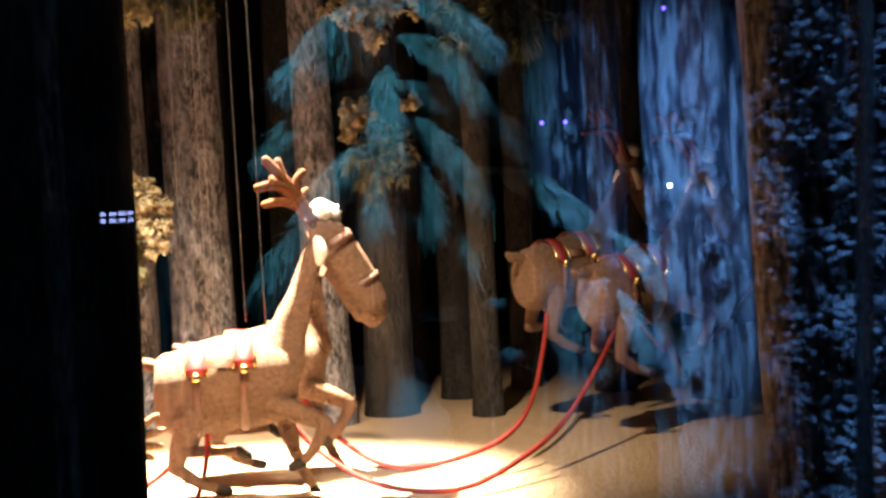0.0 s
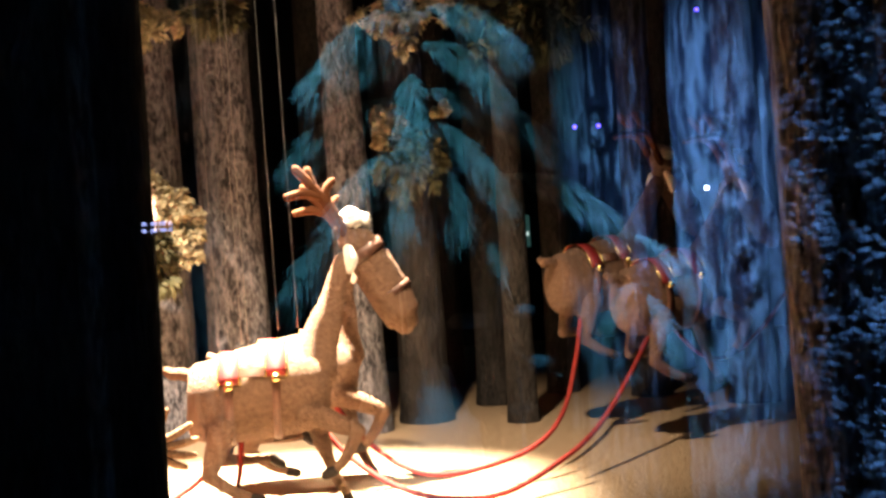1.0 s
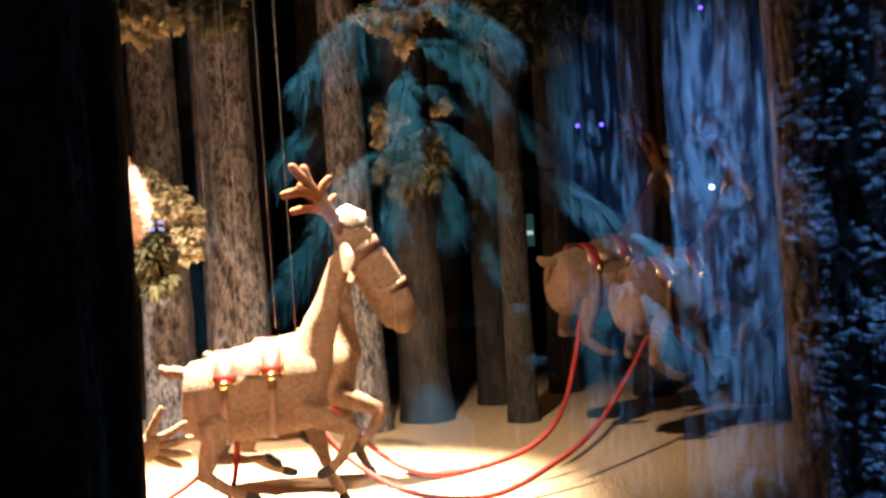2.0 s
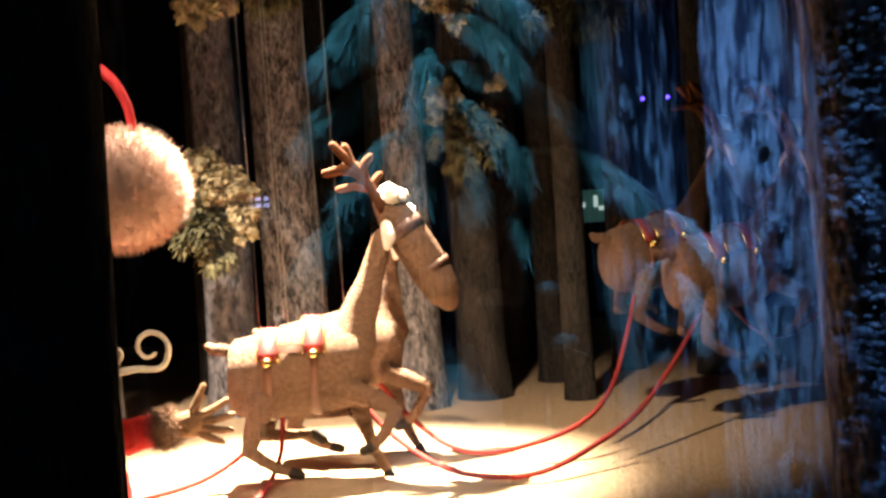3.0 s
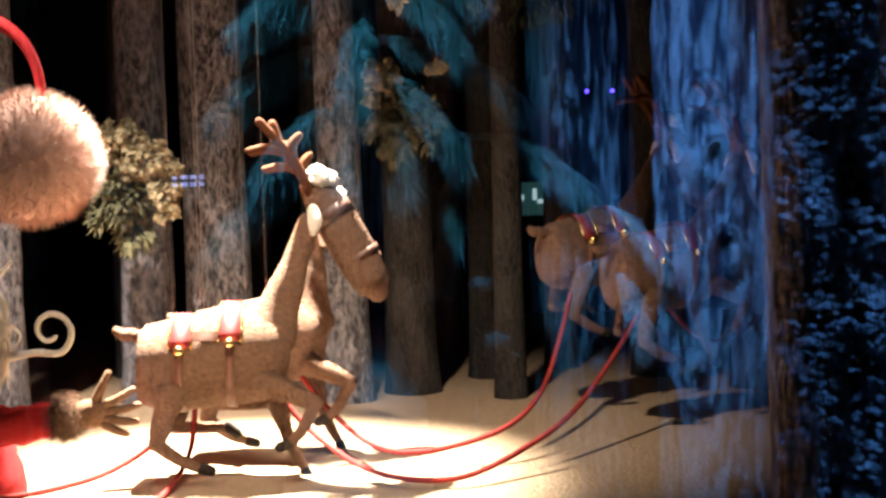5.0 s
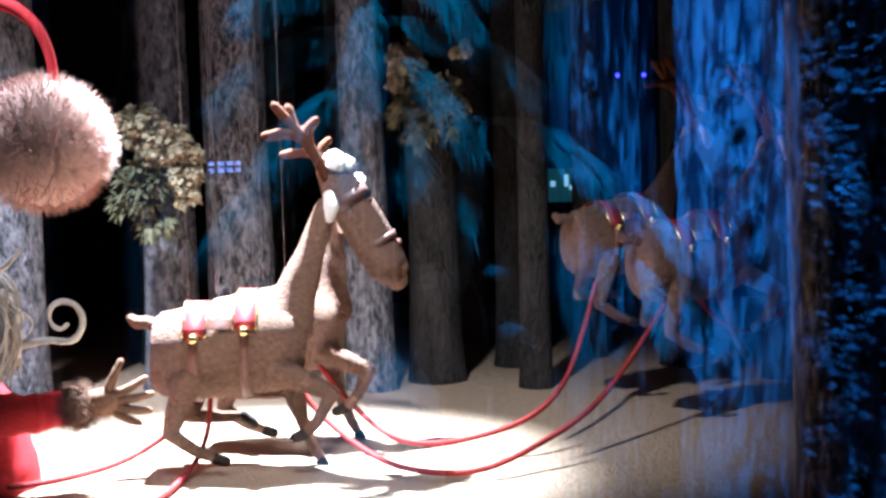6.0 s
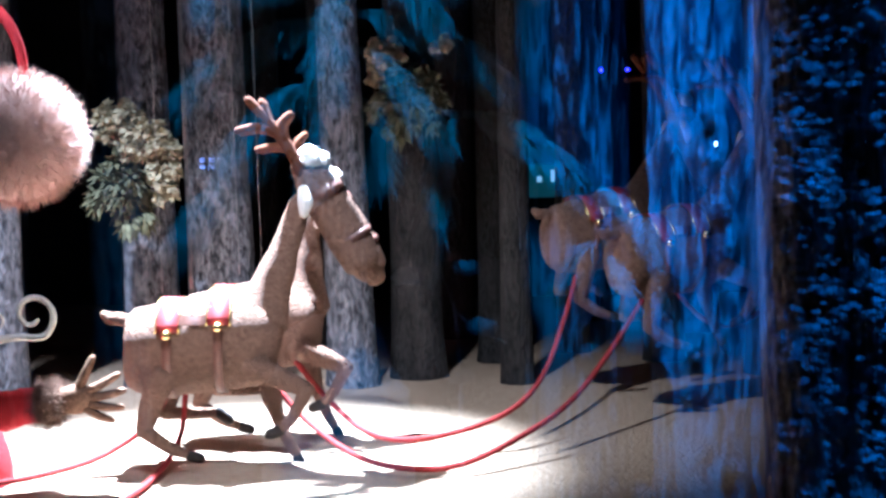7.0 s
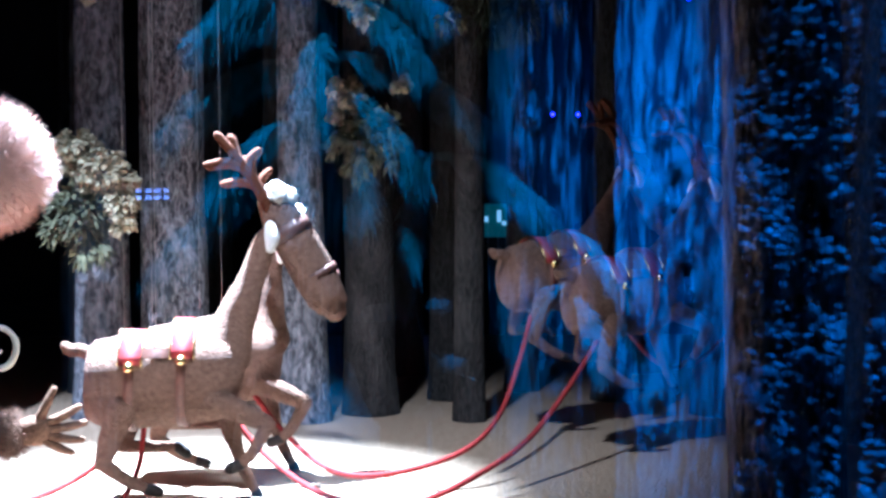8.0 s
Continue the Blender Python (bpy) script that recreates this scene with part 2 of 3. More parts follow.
def slab(name, lo, hi, mat, kind="structure"):
    bm = bmesh.new()
    box(bm, lo, hi)
    ob = part(name, bm, mat, smooth=False)
    return tagged(ob, "", "", "", kind)


YS, XW, YF = -3.2, 9.0, -26.5
tagged(slab("wall_west", (X0 - 0.1, YS, ZS), (X0, Y1, ZC), M_BLACK), "plain black wall closing the display", "wall")
tagged(slab("wall_east", (X1, YS, ZS), (X1 + 0.1, Y1, ZC), M_BLACK), "plain black wall closing the display", "wall")
tagged(slab("wall_north", (X0, Y1, ZS), (X1, Y1 + 0.1, ZC), M_BLACK), "black back wall behind the forest", "wall")
tagged(slab("wall_south", (-XW, YF - 0.1, ZS), (XW, YF, ZC), M_BLACK), "dark wall at the far end of the passage", "wall")
tagged(slab("wall_3", (-XW - 0.1, YF, ZS), (-XW, YS, ZC), M_BLACK), "dark side wall of the passage", "wall")
tagged(slab("wall_4", (XW, YF, ZS), (XW + 0.1, YS, ZC), M_BLACK), "dark side wall of the passage", "wall")
tagged(slab("ceiling", (X0 - 0.1, YS, ZC), (X1 + 0.1, Y1 + 0.1, ZC + 0.1), M_BLACK), "black painted ceiling over the displays", "ceiling")
tagged(slab("ceiling_2", (-XW - 0.1, YF - 0.1, ZC), (XW + 0.1, YS, ZC + 0.1), M_BLACK), "dark ceiling over the passage", "ceiling")
tagged(slab("pavement", (X0, -0.7, ZS - 0.1), (X1, GLASS, ZS), M_PAVE), "dark pavement in front of the shop window", "pavement")
tagged(slab("pavement_2", (-XW, YF, ZS - 0.1), (XW, YS, ZS), M_PAVE), "dark paved floor of the passage", "pavement")
tagged(slab("wall_1", (X0, GLASS, ZS - 0.1), (X1, GLASS + 0.1, -0.04), M_BLACK), "black sill wall under the shop window", "wall")
tagged(slab("wall_2", (X0, -0.8, ZS - 0.1), (X1, -0.7, -0.34), M_BLACK), "black sill wall under the frosted display", "wall")


def ground_sheet(name, x0, x1, y0, y1, z, mat, step, bumps, label):
    bm = bmesh.new()
    nx, ny = int((x1 - x0) / step), int((y1 - y0) / step)
    grid = []
    for j in range(ny + 1):
        row = []
        for i in range(nx + 1):
            x, y = x0 + (x1 - x0) * i / nx, y0 + (y1 - y0) * j / ny
            h = noise.noise(Vector((x * 1.7, y * 1.7, 3))) * bumps + noise.noise(Vector((x * 9, y * 9, 5))) * bumps * 0.25
            row.append(bm.verts.new((x, y, z + h)))
        grid.append(row)
    for j in range(ny):
        for i in range(nx):
            bm.faces.new((grid[j][i], grid[j][i + 1], grid[j + 1][i + 1], grid[j + 1][i]))
    ret = bmesh.ops.extrude_face_region(bm, geom=bm.faces[:])
    for v in ret["geom"]:
        if isinstance(v, bmesh.types.BMVert):
            v.co.z -= 0.06
    bmesh.ops.recalc_face_normals(bm, faces=bm.faces)
    return tagged(part(name, bm, mat), label, "ground", "", "structure")


ground_sheet("ground", X0, X1, GLASS + 0.1, Y1, 0.0, M_FLOOR, 0.06, 0.012, "sand-coloured knitted cloth ground of the display")
ground_sheet("ground_2", X0, X1, YS, -0.8, -0.3, M_SNOW, 0.12, 0.03, "snowy ground of the frosted display")

bm = bmesh.new()
box(bm, (X0, GLASS, -0.04), (X1, GLASS + 0.008, ZC))
window = tagged(new("window_1"), "large clear shop window pane reflecting blue light", "window", "", "structure")
pane = part("pane", bm, M_GLASS, window, smooth=False)

# ---- forest of the warm display ----
GREY = "grey-brown ribbed bark trunk standing on sandy cloth"
DARK = "dark trunk standing in the shaded forest"
leafy_a = tree((-1.22, 4.86, 0), 0.115, 0.085, 1, M_BARK, GREY, lean=(-0.01, 0))
tree((-0.90, 4.78, 0), 0.135, 0.12, 2, M_BARK, GREY, lean=(-0.012, 0))
mid = tree((-0.37, 4.76, 0), 0.098, 0.072, 3, M_BARK, GREY, lean=(-0.02, 0))
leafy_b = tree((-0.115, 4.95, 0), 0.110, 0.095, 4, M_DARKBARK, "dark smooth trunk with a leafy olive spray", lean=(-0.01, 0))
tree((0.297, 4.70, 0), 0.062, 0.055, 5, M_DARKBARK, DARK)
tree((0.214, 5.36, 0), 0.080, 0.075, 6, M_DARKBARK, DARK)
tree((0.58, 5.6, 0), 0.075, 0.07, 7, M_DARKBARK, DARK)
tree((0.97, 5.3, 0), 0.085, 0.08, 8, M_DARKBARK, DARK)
tree((-1.71, 4.42, 0), 0.125, 0.095, 9, M_BARK, "pale grey trunk lit brightly behind the doll")
tree((0.84, 2.42, 0), 0.115, 0.112, 10, M_FAINTBARK, "rough grey-brown trunk close behind the window glass, darkened for faint light", lean=(-0.015, 0), flare=0.0)
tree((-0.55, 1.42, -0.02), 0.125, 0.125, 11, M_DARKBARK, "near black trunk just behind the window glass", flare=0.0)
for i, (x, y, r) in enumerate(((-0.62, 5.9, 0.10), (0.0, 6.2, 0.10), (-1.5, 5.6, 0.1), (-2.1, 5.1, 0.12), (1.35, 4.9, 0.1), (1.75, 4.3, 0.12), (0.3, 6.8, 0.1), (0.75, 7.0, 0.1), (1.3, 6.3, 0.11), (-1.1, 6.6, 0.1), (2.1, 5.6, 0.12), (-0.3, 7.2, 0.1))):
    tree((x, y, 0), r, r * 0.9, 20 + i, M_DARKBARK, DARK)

for at, size, n in (((-0.20, 4.72, 1.335), (0.085, 0.06, 0.07), 500), ((-0.24, 4.72, 1.25), (0.04, 0.04, 0.05), 200), ((0.025, 4.68, 1.355), (0.05, 0.035, 0.025), 150)):
    leaf_clump(leafy_b, at, size, n * 2, M_FLORET, 0.026, 0.012, 0.4, "blossom")
leaf_clump(leafy_b, (-0.12, 4.74, 1.14), (0.14, 0.08, 0.14), 1000, M_LEAF, 0.06, 0.012, -0.6)
leaf_clump(leafy_b, (-0.10, 4.74, 1.24), (0.10, 0.06, 0.06), 300, M_LEAF, 0.05, 0.012, 0.0)
for at, size, n in (((-1.20, 4.42, 1.07), (0.10, 0.07, 0.08), 700), ((-1.06, 4.38, 0.98), (0.12, 0.07, 0.09), 800), ((-1.01, 4.38, 0.84), (0.07, 0.05, 0.10), 420)):
    leaf_clump(leafy_a, at, size, n * 2, M_FLORET, 0.028, 0.013, 0.3, "blossom")
leaf_clump(leafy_a, (-1.16, 4.42, 0.80), (0.13, 0.08, 0.14), 1000, M_LEAF, 0.06, 0.012, -0.6)
leaf_clump(leafy_a, (-1.14, 4.5, 1.74), (0.14, 0.10, 0.09), 800, M_FLORET, 0.035, 0.012, -0.4, "blossom")
leaf_clump(leafy_a, (-0.88, 4.5, 1.78), (0.12, 0.10, 0.08), 800, M_LEAF, 0.055, 0.012, -0.5)
leaf_clump(mid, (-0.12, 4.5, 1.74), (0.22, 0.10, 0.09), 800, M_FLORET, 0.04, 0.012, -0.4, "blossom")
leaf_clump(mid, (-0.10, 4.5, 1.60), (0.05, 0.05, 0.07), 200, M_FLORET, 0.04, 0.012, -0.4, "blossom")
leaf_clump(leafy_b, (0.25, 4.6, 1.72), (0.20, 0.12, 0.13), 500, M_LEAF, 0.06, 0.012, -0.5)
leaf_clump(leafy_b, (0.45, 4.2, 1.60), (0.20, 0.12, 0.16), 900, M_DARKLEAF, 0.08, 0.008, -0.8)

# ---- reindeer figures ----
S = 0.00175


def q(dx, dz, y=0.0):
    return (dx * S, y, dz * S)


def deer_mesh(back=0.0):
    """One plain stuffed figure: body, neck, head, legs, tail and antlers in one mesh; back sets neck and head further back."""
    bm = bmesh.new()
    # barrel body
    xs = [(-122, -12, 16), (-121, -12, 46), (-116, -12, 62), (-98, -11, 70), (-40, -6, 78), (20, 3, 81), (70, 10, 81), (103, 16, 68), (120, 18, 45), (127, 18, 22)]
    tube(bm, [q(x, z) for x, z, r in xs], [r * S for x, z, r in xs], 28, 0, 0.80, round_ends=False)
    tube(bm, [q(-116, 34), q(-134, 40), q(-148, 40), q(-158, 46)], [11 * S, 11 * S, 11 * S, 8 * S], 10, 0)
    # neck and head
    tube(bm, [q(88, 42), q(113 - back * 0.4, 105), q(135 - back * 0.8, 168), q(155 - back, 228 - abs(back) * 0.5)], [52 * S, 32 * S, 22 * S, 19 * S], 18, 0, 0.85)

    def h(x, z, y=0.0):
        return q(x - back, z - abs(back) * 0.6, y)

    tube(bm, [h(160, 286), h(178, 264), h(205, 224), h(236, 172), h(256, 136), h(263, 124)], [22 * S, 32 * S, 36 * S, 36 * S, 32 * S, 22 * S], 20, 0, 0.88)
    for x, z, y, r in ((168, 303, 0.014, 19), (172, 301, -0.016, 18), (187, 297, 0.0, 17)):
        ball(bm, h(x, z, y), r * S, 4, 20, rough=0.5)
    # muzzle bands
    for a, b in (((186, 253), (199, 234)), ((236, 178), (243, 167))):
        tube(bm, [h(*a), h(*b)], [36.6 * S, (36.9 if a[0] < 200 else 35.6) * S], 20, 2, 0.885, round_ends=False, fine=1)
    for s in (-1, 1):
        # ears and antlers
        tube(bm, [h(162, 250, s * 0.05), h(166, 232, s * 0.066), h(164, 214, s * 0.07)], [10 * S, 13 * S, 8 * S], 10, 4, 0.6)
        y = s * 0.019
        tube(bm, [h(160, 274, y), h(134, 322, y * 1.5), h(104, 360, y * 2.0), h(74, 392, y * 2.2)], [10 * S, 9 * S, 8.5 * S, 7.5 * S], 10, 1)
        tube(bm, [h(120, 342, y * 1.8), h(90, 350, y * 2.3), h(58, 344, y * 2.6)], [8 * S, 7.5 * S, 6 * S], 8, 1)
        tube(bm, [h(130, 326, y * 1.6), h(126, 356, y * 1.8), h(138, 372, y * 1.2)], [8 * S, 7 * S, 6 * S], 8, 1)
        tube(bm, [h(104, 360, y * 2.0), h(94, 390, y * 1.4)], [8 * S, 7 * S], 8, 1)
    # legs: raised, straight, hind, tucked
    n, f = -0.085, 0.085
    legs = (
        ([(86, -30), (128, -48), (170, -66)], [22, 18, 13], [(170, -66), (148, -110), (128, -132)], [12, 10, 8], (112, -138), n),
        ([(92, -20), (104, -80), (116, -120)], [22, 17, 12], [(116, -120), (132, -160), (150, -192)], [12, 10, 8], (156, -202), f * 0.6),
        ([(-60, -50), (-74, -92), (-86, -132)], [25, 19, 13], [(-86, -132), (-48, -158), (-14, -172)], [12, 10, 8], (2, -176), n),
        ([(-50, -50), (-64, -96), (-72, -122)], [22, 16, 12], [(-72, -122), (-24, -124), (18, -122)], [12, 10, 8], (34, -134), f),
    )
    for up, ur, low, lr, hoof, y in legs:
        tube(bm, [q(a, b, y) for a, b in up], [r * S for r in ur], 12, 0, 0.8)
        tube(bm, [q(a, b, y) for a, b in low], [r * S for r in lr], 10, 0)
        tube(bm, [q(*low[-1], y), q(*hoof, y)], [9.5 * S, 9 * S], 8, 3, fine=1)
    return mesh_from("reindeer_figure", bm, [M_KNIT, M_ANTLER, M_LEATHER, M_HOOF, M_WHITE])


DEER_MESH = deer_mesh()
DEER_UPRIGHT = deer_mesh(46.0)
DEER_REACHING = deer_mesh(-40.0)


def hoop(bm, x0, x1, z, r, mat, grow=1.0):
    """A strap wound round the barrel between two stations."""
    seg = 36
    rings = []
    for x, rr in ((x0, r), (x0, r * grow + 0.006), (x1, r * grow + 0.006), (x1, r)):
        rings.append([bm.verts.new((x, math.cos(2 * math.pi * k / seg) * rr * 0.80, z + math.sin(2 * math.pi * k / seg) * rr)) for k in range(seg)])
    for a, b in zip(rings, rings[1:]):
        for k in range(seg):
            bm.faces.new((a[k], a[(k + 1) % seg], b[(k + 1) % seg], b[k])).material_index = mat


def saddle_patch(bm, x0, x1, z, r, a0, a1, thick, mat=0):
    steps = 14
    rows = []
    for rr in (r, r + thick):
        for x in (x0, x1):
            rows.append([bm.verts.new((x, math.cos(a0 + (a1 - a0) * k / steps) * rr * 0.8, z + math.sin(a0 + (a1 - a0) * k / steps) * rr)) for k in range(steps + 1)])
    a, b, c, d = rows
    for k in range(steps):
        for s, t in ((c, d), (b, a), (a, c), (d, b)):
            bm.faces.new((s[k], s[k + 1], t[k + 1], t[k])).material_index = mat
    for k in (0, steps):
        bm.faces.new((a[k], b[k], d[k], c[k])).material_index = mat


def harness(m):
    h = tagged(new("harness"), "red felt harness with gold trim and bells on the figure", "harness", "reindeer harnesses")
    for x, z, r in ((-48, -7, 77.5), (32, 5, 81.5)):
        bm = bmesh.new()
        hoop(bm, (x - 7) * S, (x + 7) * S, z * S, r * S, 0)
        part("girth_strap", bm, M_LEATHER, h, "brown leather girth")
        bm = bmesh.new()
        saddle_patch(bm, (x - 18) * S, (x + 18) * S, z * S, (r + 3.5) * S, radians(22), radians(158), 0.004)
        pad = part("red_pad", bm, M_PAD, h)
        for e in (-18, 18):
            bm = bmesh.new()
            saddle_patch(bm, (x + e - 1.1) * S, (x + e + 1.1) * S, z * S, (r + 5) * S, radians(21), radians(159), 0.003)
            part("gold_trim", bm, M_GOLD, pad)
        for s in (-1, 1):
            bm = bmesh.new()
            a = radians(90 + s * 71)
            ball(bm, (x * S, math.cos(a) * (r + 10) * S * 0.8, z * S + math.sin(a) * (r + 8) * S), 8.5 * S, 0, 14)
            part("bell", bm, M_GOLD, h, "round gold bell")
    for a in (24, 138):
        bm = bmesh.new()
        saddle_patch(bm, -30 * S, 14 * S, -1 * S, 83 * S, radians(a + 4), radians(a + 16), 0.003)
        part("link_strap", bm, M_LEATHER, h)
    h.matrix_world = m
    return h


def reindeer(m, label, mesh):
    ob = new("reindeer_figure", mesh)
    ob.matrix_world = m
    return tagged(ob, label, "figure", "team of reindeer figures")


NEAR_A = pose(-0.615, 3.4, 0.352, 0, 2, 6)
NEAR_B = pose(-0.55, 3.74, 0.36, 0, 2, 6)
FAR_C = pose(0.60, 4.36, 0.615, 0, 0, 30)
FAR_D = pose(0.80, 4.02, 0.55, 0, 0, 28)
first = None
for m, text in ((NEAR_A, "tan knitted reindeer figure hung on wires, brightly lit"), (NEAR_B, "tan knitted reindeer figure beside its mate, brightly lit"),
                (FAR_C, "tan knitted reindeer figure leaping away in dim light"), (FAR_D, "tan knitted reindeer figure leaping beside its mate, dim")):
    reindeer(m, text, {id(NEAR_A): DEER_MESH, id(NEAR_B): DEER_UPRIGHT}.get(id(m), DEER_REACHING))
    if first is None:
        first = harness(m)
    else:
        copy_thing(first, m)

# ---- cords and wires ----


def cord(name, pts, r, mat, label, category, group, seg=8):
    bm = bmesh.new()
    o = Vector(pts[0])
    tube(bm, [Vector(p) - o for p in pts], [r] * len(pts), seg, 0, fine=10)
    ob = part(name, bm, mat)
    ob.location = o
    return tagged(ob, label, category, group)


CORD = "red twisted cord slung between the reindeer figures"
cord("rein_cord", [(-0.42, 3.70, 0.27), (-0.318, 3.70, 0.14), (-0.165, 3.54, 0.06), (0.0, 3.50, 0.05), (0.22, 3.55, 0.10), (0.35, 3.72, 0.18), (0.44, 3.98, 0.33), (0.50, 4.22, 0.46)], 0.0085, M_ROPE, CORD, "cord", "reins")
cord("rein_cord", [(-0.46, 3.50, 0.25), (-0.36, 3.48, 0.13), (-0.22, 3.38, 0.05), (-0.077, 3.25, 0.03), (0.107, 3.25, 0.03), (0.30, 3.42, 0.08), (0.44, 3.56, 0.15), (0.57, 3.72, 0.27), (0.69, 3.90, 0.40)], 0.0085, M_ROPE, CORD, "cord", "reins")
cord("rein_cord", [(0.8, 4.1, 0.45), (0.95, 4.2, 0.30), (1.1, 4.3, 0.28), (1.3, 4.45, 0.4), (1.5, 4.6, 0.6)], 0.0085, M_ROPE, "red twisted cord trailing past the far figures", "cord", "reins")
cord("rein_cord", [(-0.70, 3.42, 0.28), (-0.78, 3.44, 0.13), (-0.90, 3.38, 0.045), (-1.0, 3.22, 0.03), (-1.15, 3.10, 0.03), (-1.4, 3.05, 0.04)], 0.0085, M_ROPE, "red cord lying on the cloth beside the doll", "cord", "reins")
cord("rein_cord", [(-0.69, 3.47, 0.24), (-0.70, 3.44, 0.09), (-0.705, 3.24, 0.025), (-0.72, 2.93, 0.02), (-0.80, 2.7, 0.02), (-0.95, 2.5, 0.02)], 0.0085, M_ROPE, "red cord lying on the cloth under the figure", "cord", "reins")
for x, y, z in ((-0.735, 3.42, 0.50), (-0.68, 3.52, 0.50), (-0.64, 3.40, 0.50), (-0.60, 3.8, 0.52), (-0.54, 3.86, 0.52)):
    cord("hanging_wire", [(x, y, z), (x - 0.01, y, 1.6), (x - 0.02, y, ZC)], 0.0007, M_WIRE, "thin steel wire holding a figure from above", "wire", "hanging wires", 5)

# ---- the bearded doll ----


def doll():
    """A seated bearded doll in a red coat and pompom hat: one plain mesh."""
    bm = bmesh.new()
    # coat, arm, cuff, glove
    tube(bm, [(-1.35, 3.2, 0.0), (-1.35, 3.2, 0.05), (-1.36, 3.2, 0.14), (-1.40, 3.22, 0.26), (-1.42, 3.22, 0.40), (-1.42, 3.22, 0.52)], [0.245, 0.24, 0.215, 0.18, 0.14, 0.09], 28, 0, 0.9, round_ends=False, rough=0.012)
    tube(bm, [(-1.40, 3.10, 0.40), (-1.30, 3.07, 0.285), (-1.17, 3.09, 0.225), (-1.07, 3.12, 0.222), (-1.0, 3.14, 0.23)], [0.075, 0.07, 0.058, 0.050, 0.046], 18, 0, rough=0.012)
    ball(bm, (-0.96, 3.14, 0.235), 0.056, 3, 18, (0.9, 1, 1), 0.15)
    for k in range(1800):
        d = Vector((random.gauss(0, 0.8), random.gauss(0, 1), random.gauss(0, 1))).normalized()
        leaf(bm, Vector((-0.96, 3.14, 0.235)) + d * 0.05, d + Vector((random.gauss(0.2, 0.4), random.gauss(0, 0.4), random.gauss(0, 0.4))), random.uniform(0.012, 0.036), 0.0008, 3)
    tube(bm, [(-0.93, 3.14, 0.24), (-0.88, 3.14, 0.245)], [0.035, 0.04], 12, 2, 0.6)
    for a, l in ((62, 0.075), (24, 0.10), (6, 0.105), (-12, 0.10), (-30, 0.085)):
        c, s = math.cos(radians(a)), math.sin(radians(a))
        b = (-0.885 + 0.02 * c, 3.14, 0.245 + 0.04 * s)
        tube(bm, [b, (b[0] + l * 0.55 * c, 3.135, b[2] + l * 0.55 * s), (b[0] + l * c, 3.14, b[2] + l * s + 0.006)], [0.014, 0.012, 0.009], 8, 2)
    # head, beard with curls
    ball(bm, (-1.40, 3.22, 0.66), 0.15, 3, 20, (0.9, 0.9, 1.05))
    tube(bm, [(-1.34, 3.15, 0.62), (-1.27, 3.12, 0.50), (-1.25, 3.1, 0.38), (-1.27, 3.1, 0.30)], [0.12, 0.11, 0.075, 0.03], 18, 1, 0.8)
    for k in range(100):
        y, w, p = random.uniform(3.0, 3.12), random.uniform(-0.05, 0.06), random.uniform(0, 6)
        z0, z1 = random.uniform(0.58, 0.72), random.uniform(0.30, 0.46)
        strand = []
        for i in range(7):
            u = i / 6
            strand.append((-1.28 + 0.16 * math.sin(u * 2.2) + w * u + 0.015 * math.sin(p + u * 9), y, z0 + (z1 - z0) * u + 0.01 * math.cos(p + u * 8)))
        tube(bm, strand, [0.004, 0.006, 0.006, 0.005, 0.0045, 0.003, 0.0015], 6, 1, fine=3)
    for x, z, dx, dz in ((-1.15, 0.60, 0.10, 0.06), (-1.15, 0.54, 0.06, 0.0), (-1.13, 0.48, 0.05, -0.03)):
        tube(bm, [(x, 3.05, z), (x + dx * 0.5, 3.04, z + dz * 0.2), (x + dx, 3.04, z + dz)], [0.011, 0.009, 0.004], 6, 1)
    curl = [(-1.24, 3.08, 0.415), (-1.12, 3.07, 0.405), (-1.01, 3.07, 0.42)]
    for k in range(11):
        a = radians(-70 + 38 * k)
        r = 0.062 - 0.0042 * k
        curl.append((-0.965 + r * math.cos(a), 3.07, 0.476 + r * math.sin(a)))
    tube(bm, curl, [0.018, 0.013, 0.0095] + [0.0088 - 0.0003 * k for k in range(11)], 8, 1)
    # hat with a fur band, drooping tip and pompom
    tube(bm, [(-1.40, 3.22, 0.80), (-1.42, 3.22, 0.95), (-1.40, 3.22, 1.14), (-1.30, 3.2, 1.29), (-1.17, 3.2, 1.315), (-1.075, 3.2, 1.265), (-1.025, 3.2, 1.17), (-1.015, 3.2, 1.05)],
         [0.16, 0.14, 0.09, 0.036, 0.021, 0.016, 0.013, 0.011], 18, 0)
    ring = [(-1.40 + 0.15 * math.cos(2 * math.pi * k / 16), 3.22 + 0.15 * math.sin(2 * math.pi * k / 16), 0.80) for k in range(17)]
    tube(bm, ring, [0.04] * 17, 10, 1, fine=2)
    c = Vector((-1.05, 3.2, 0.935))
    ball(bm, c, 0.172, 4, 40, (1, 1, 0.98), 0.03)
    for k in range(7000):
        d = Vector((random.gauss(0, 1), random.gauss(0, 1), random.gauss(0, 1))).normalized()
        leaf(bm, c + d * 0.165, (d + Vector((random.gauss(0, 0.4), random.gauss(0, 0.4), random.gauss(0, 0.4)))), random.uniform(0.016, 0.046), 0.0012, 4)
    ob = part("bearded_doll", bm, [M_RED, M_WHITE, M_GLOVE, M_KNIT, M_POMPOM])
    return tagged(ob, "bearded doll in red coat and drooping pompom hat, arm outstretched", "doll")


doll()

# ---- small lamps reflected in the glass, built as bulbs among the far trees ----


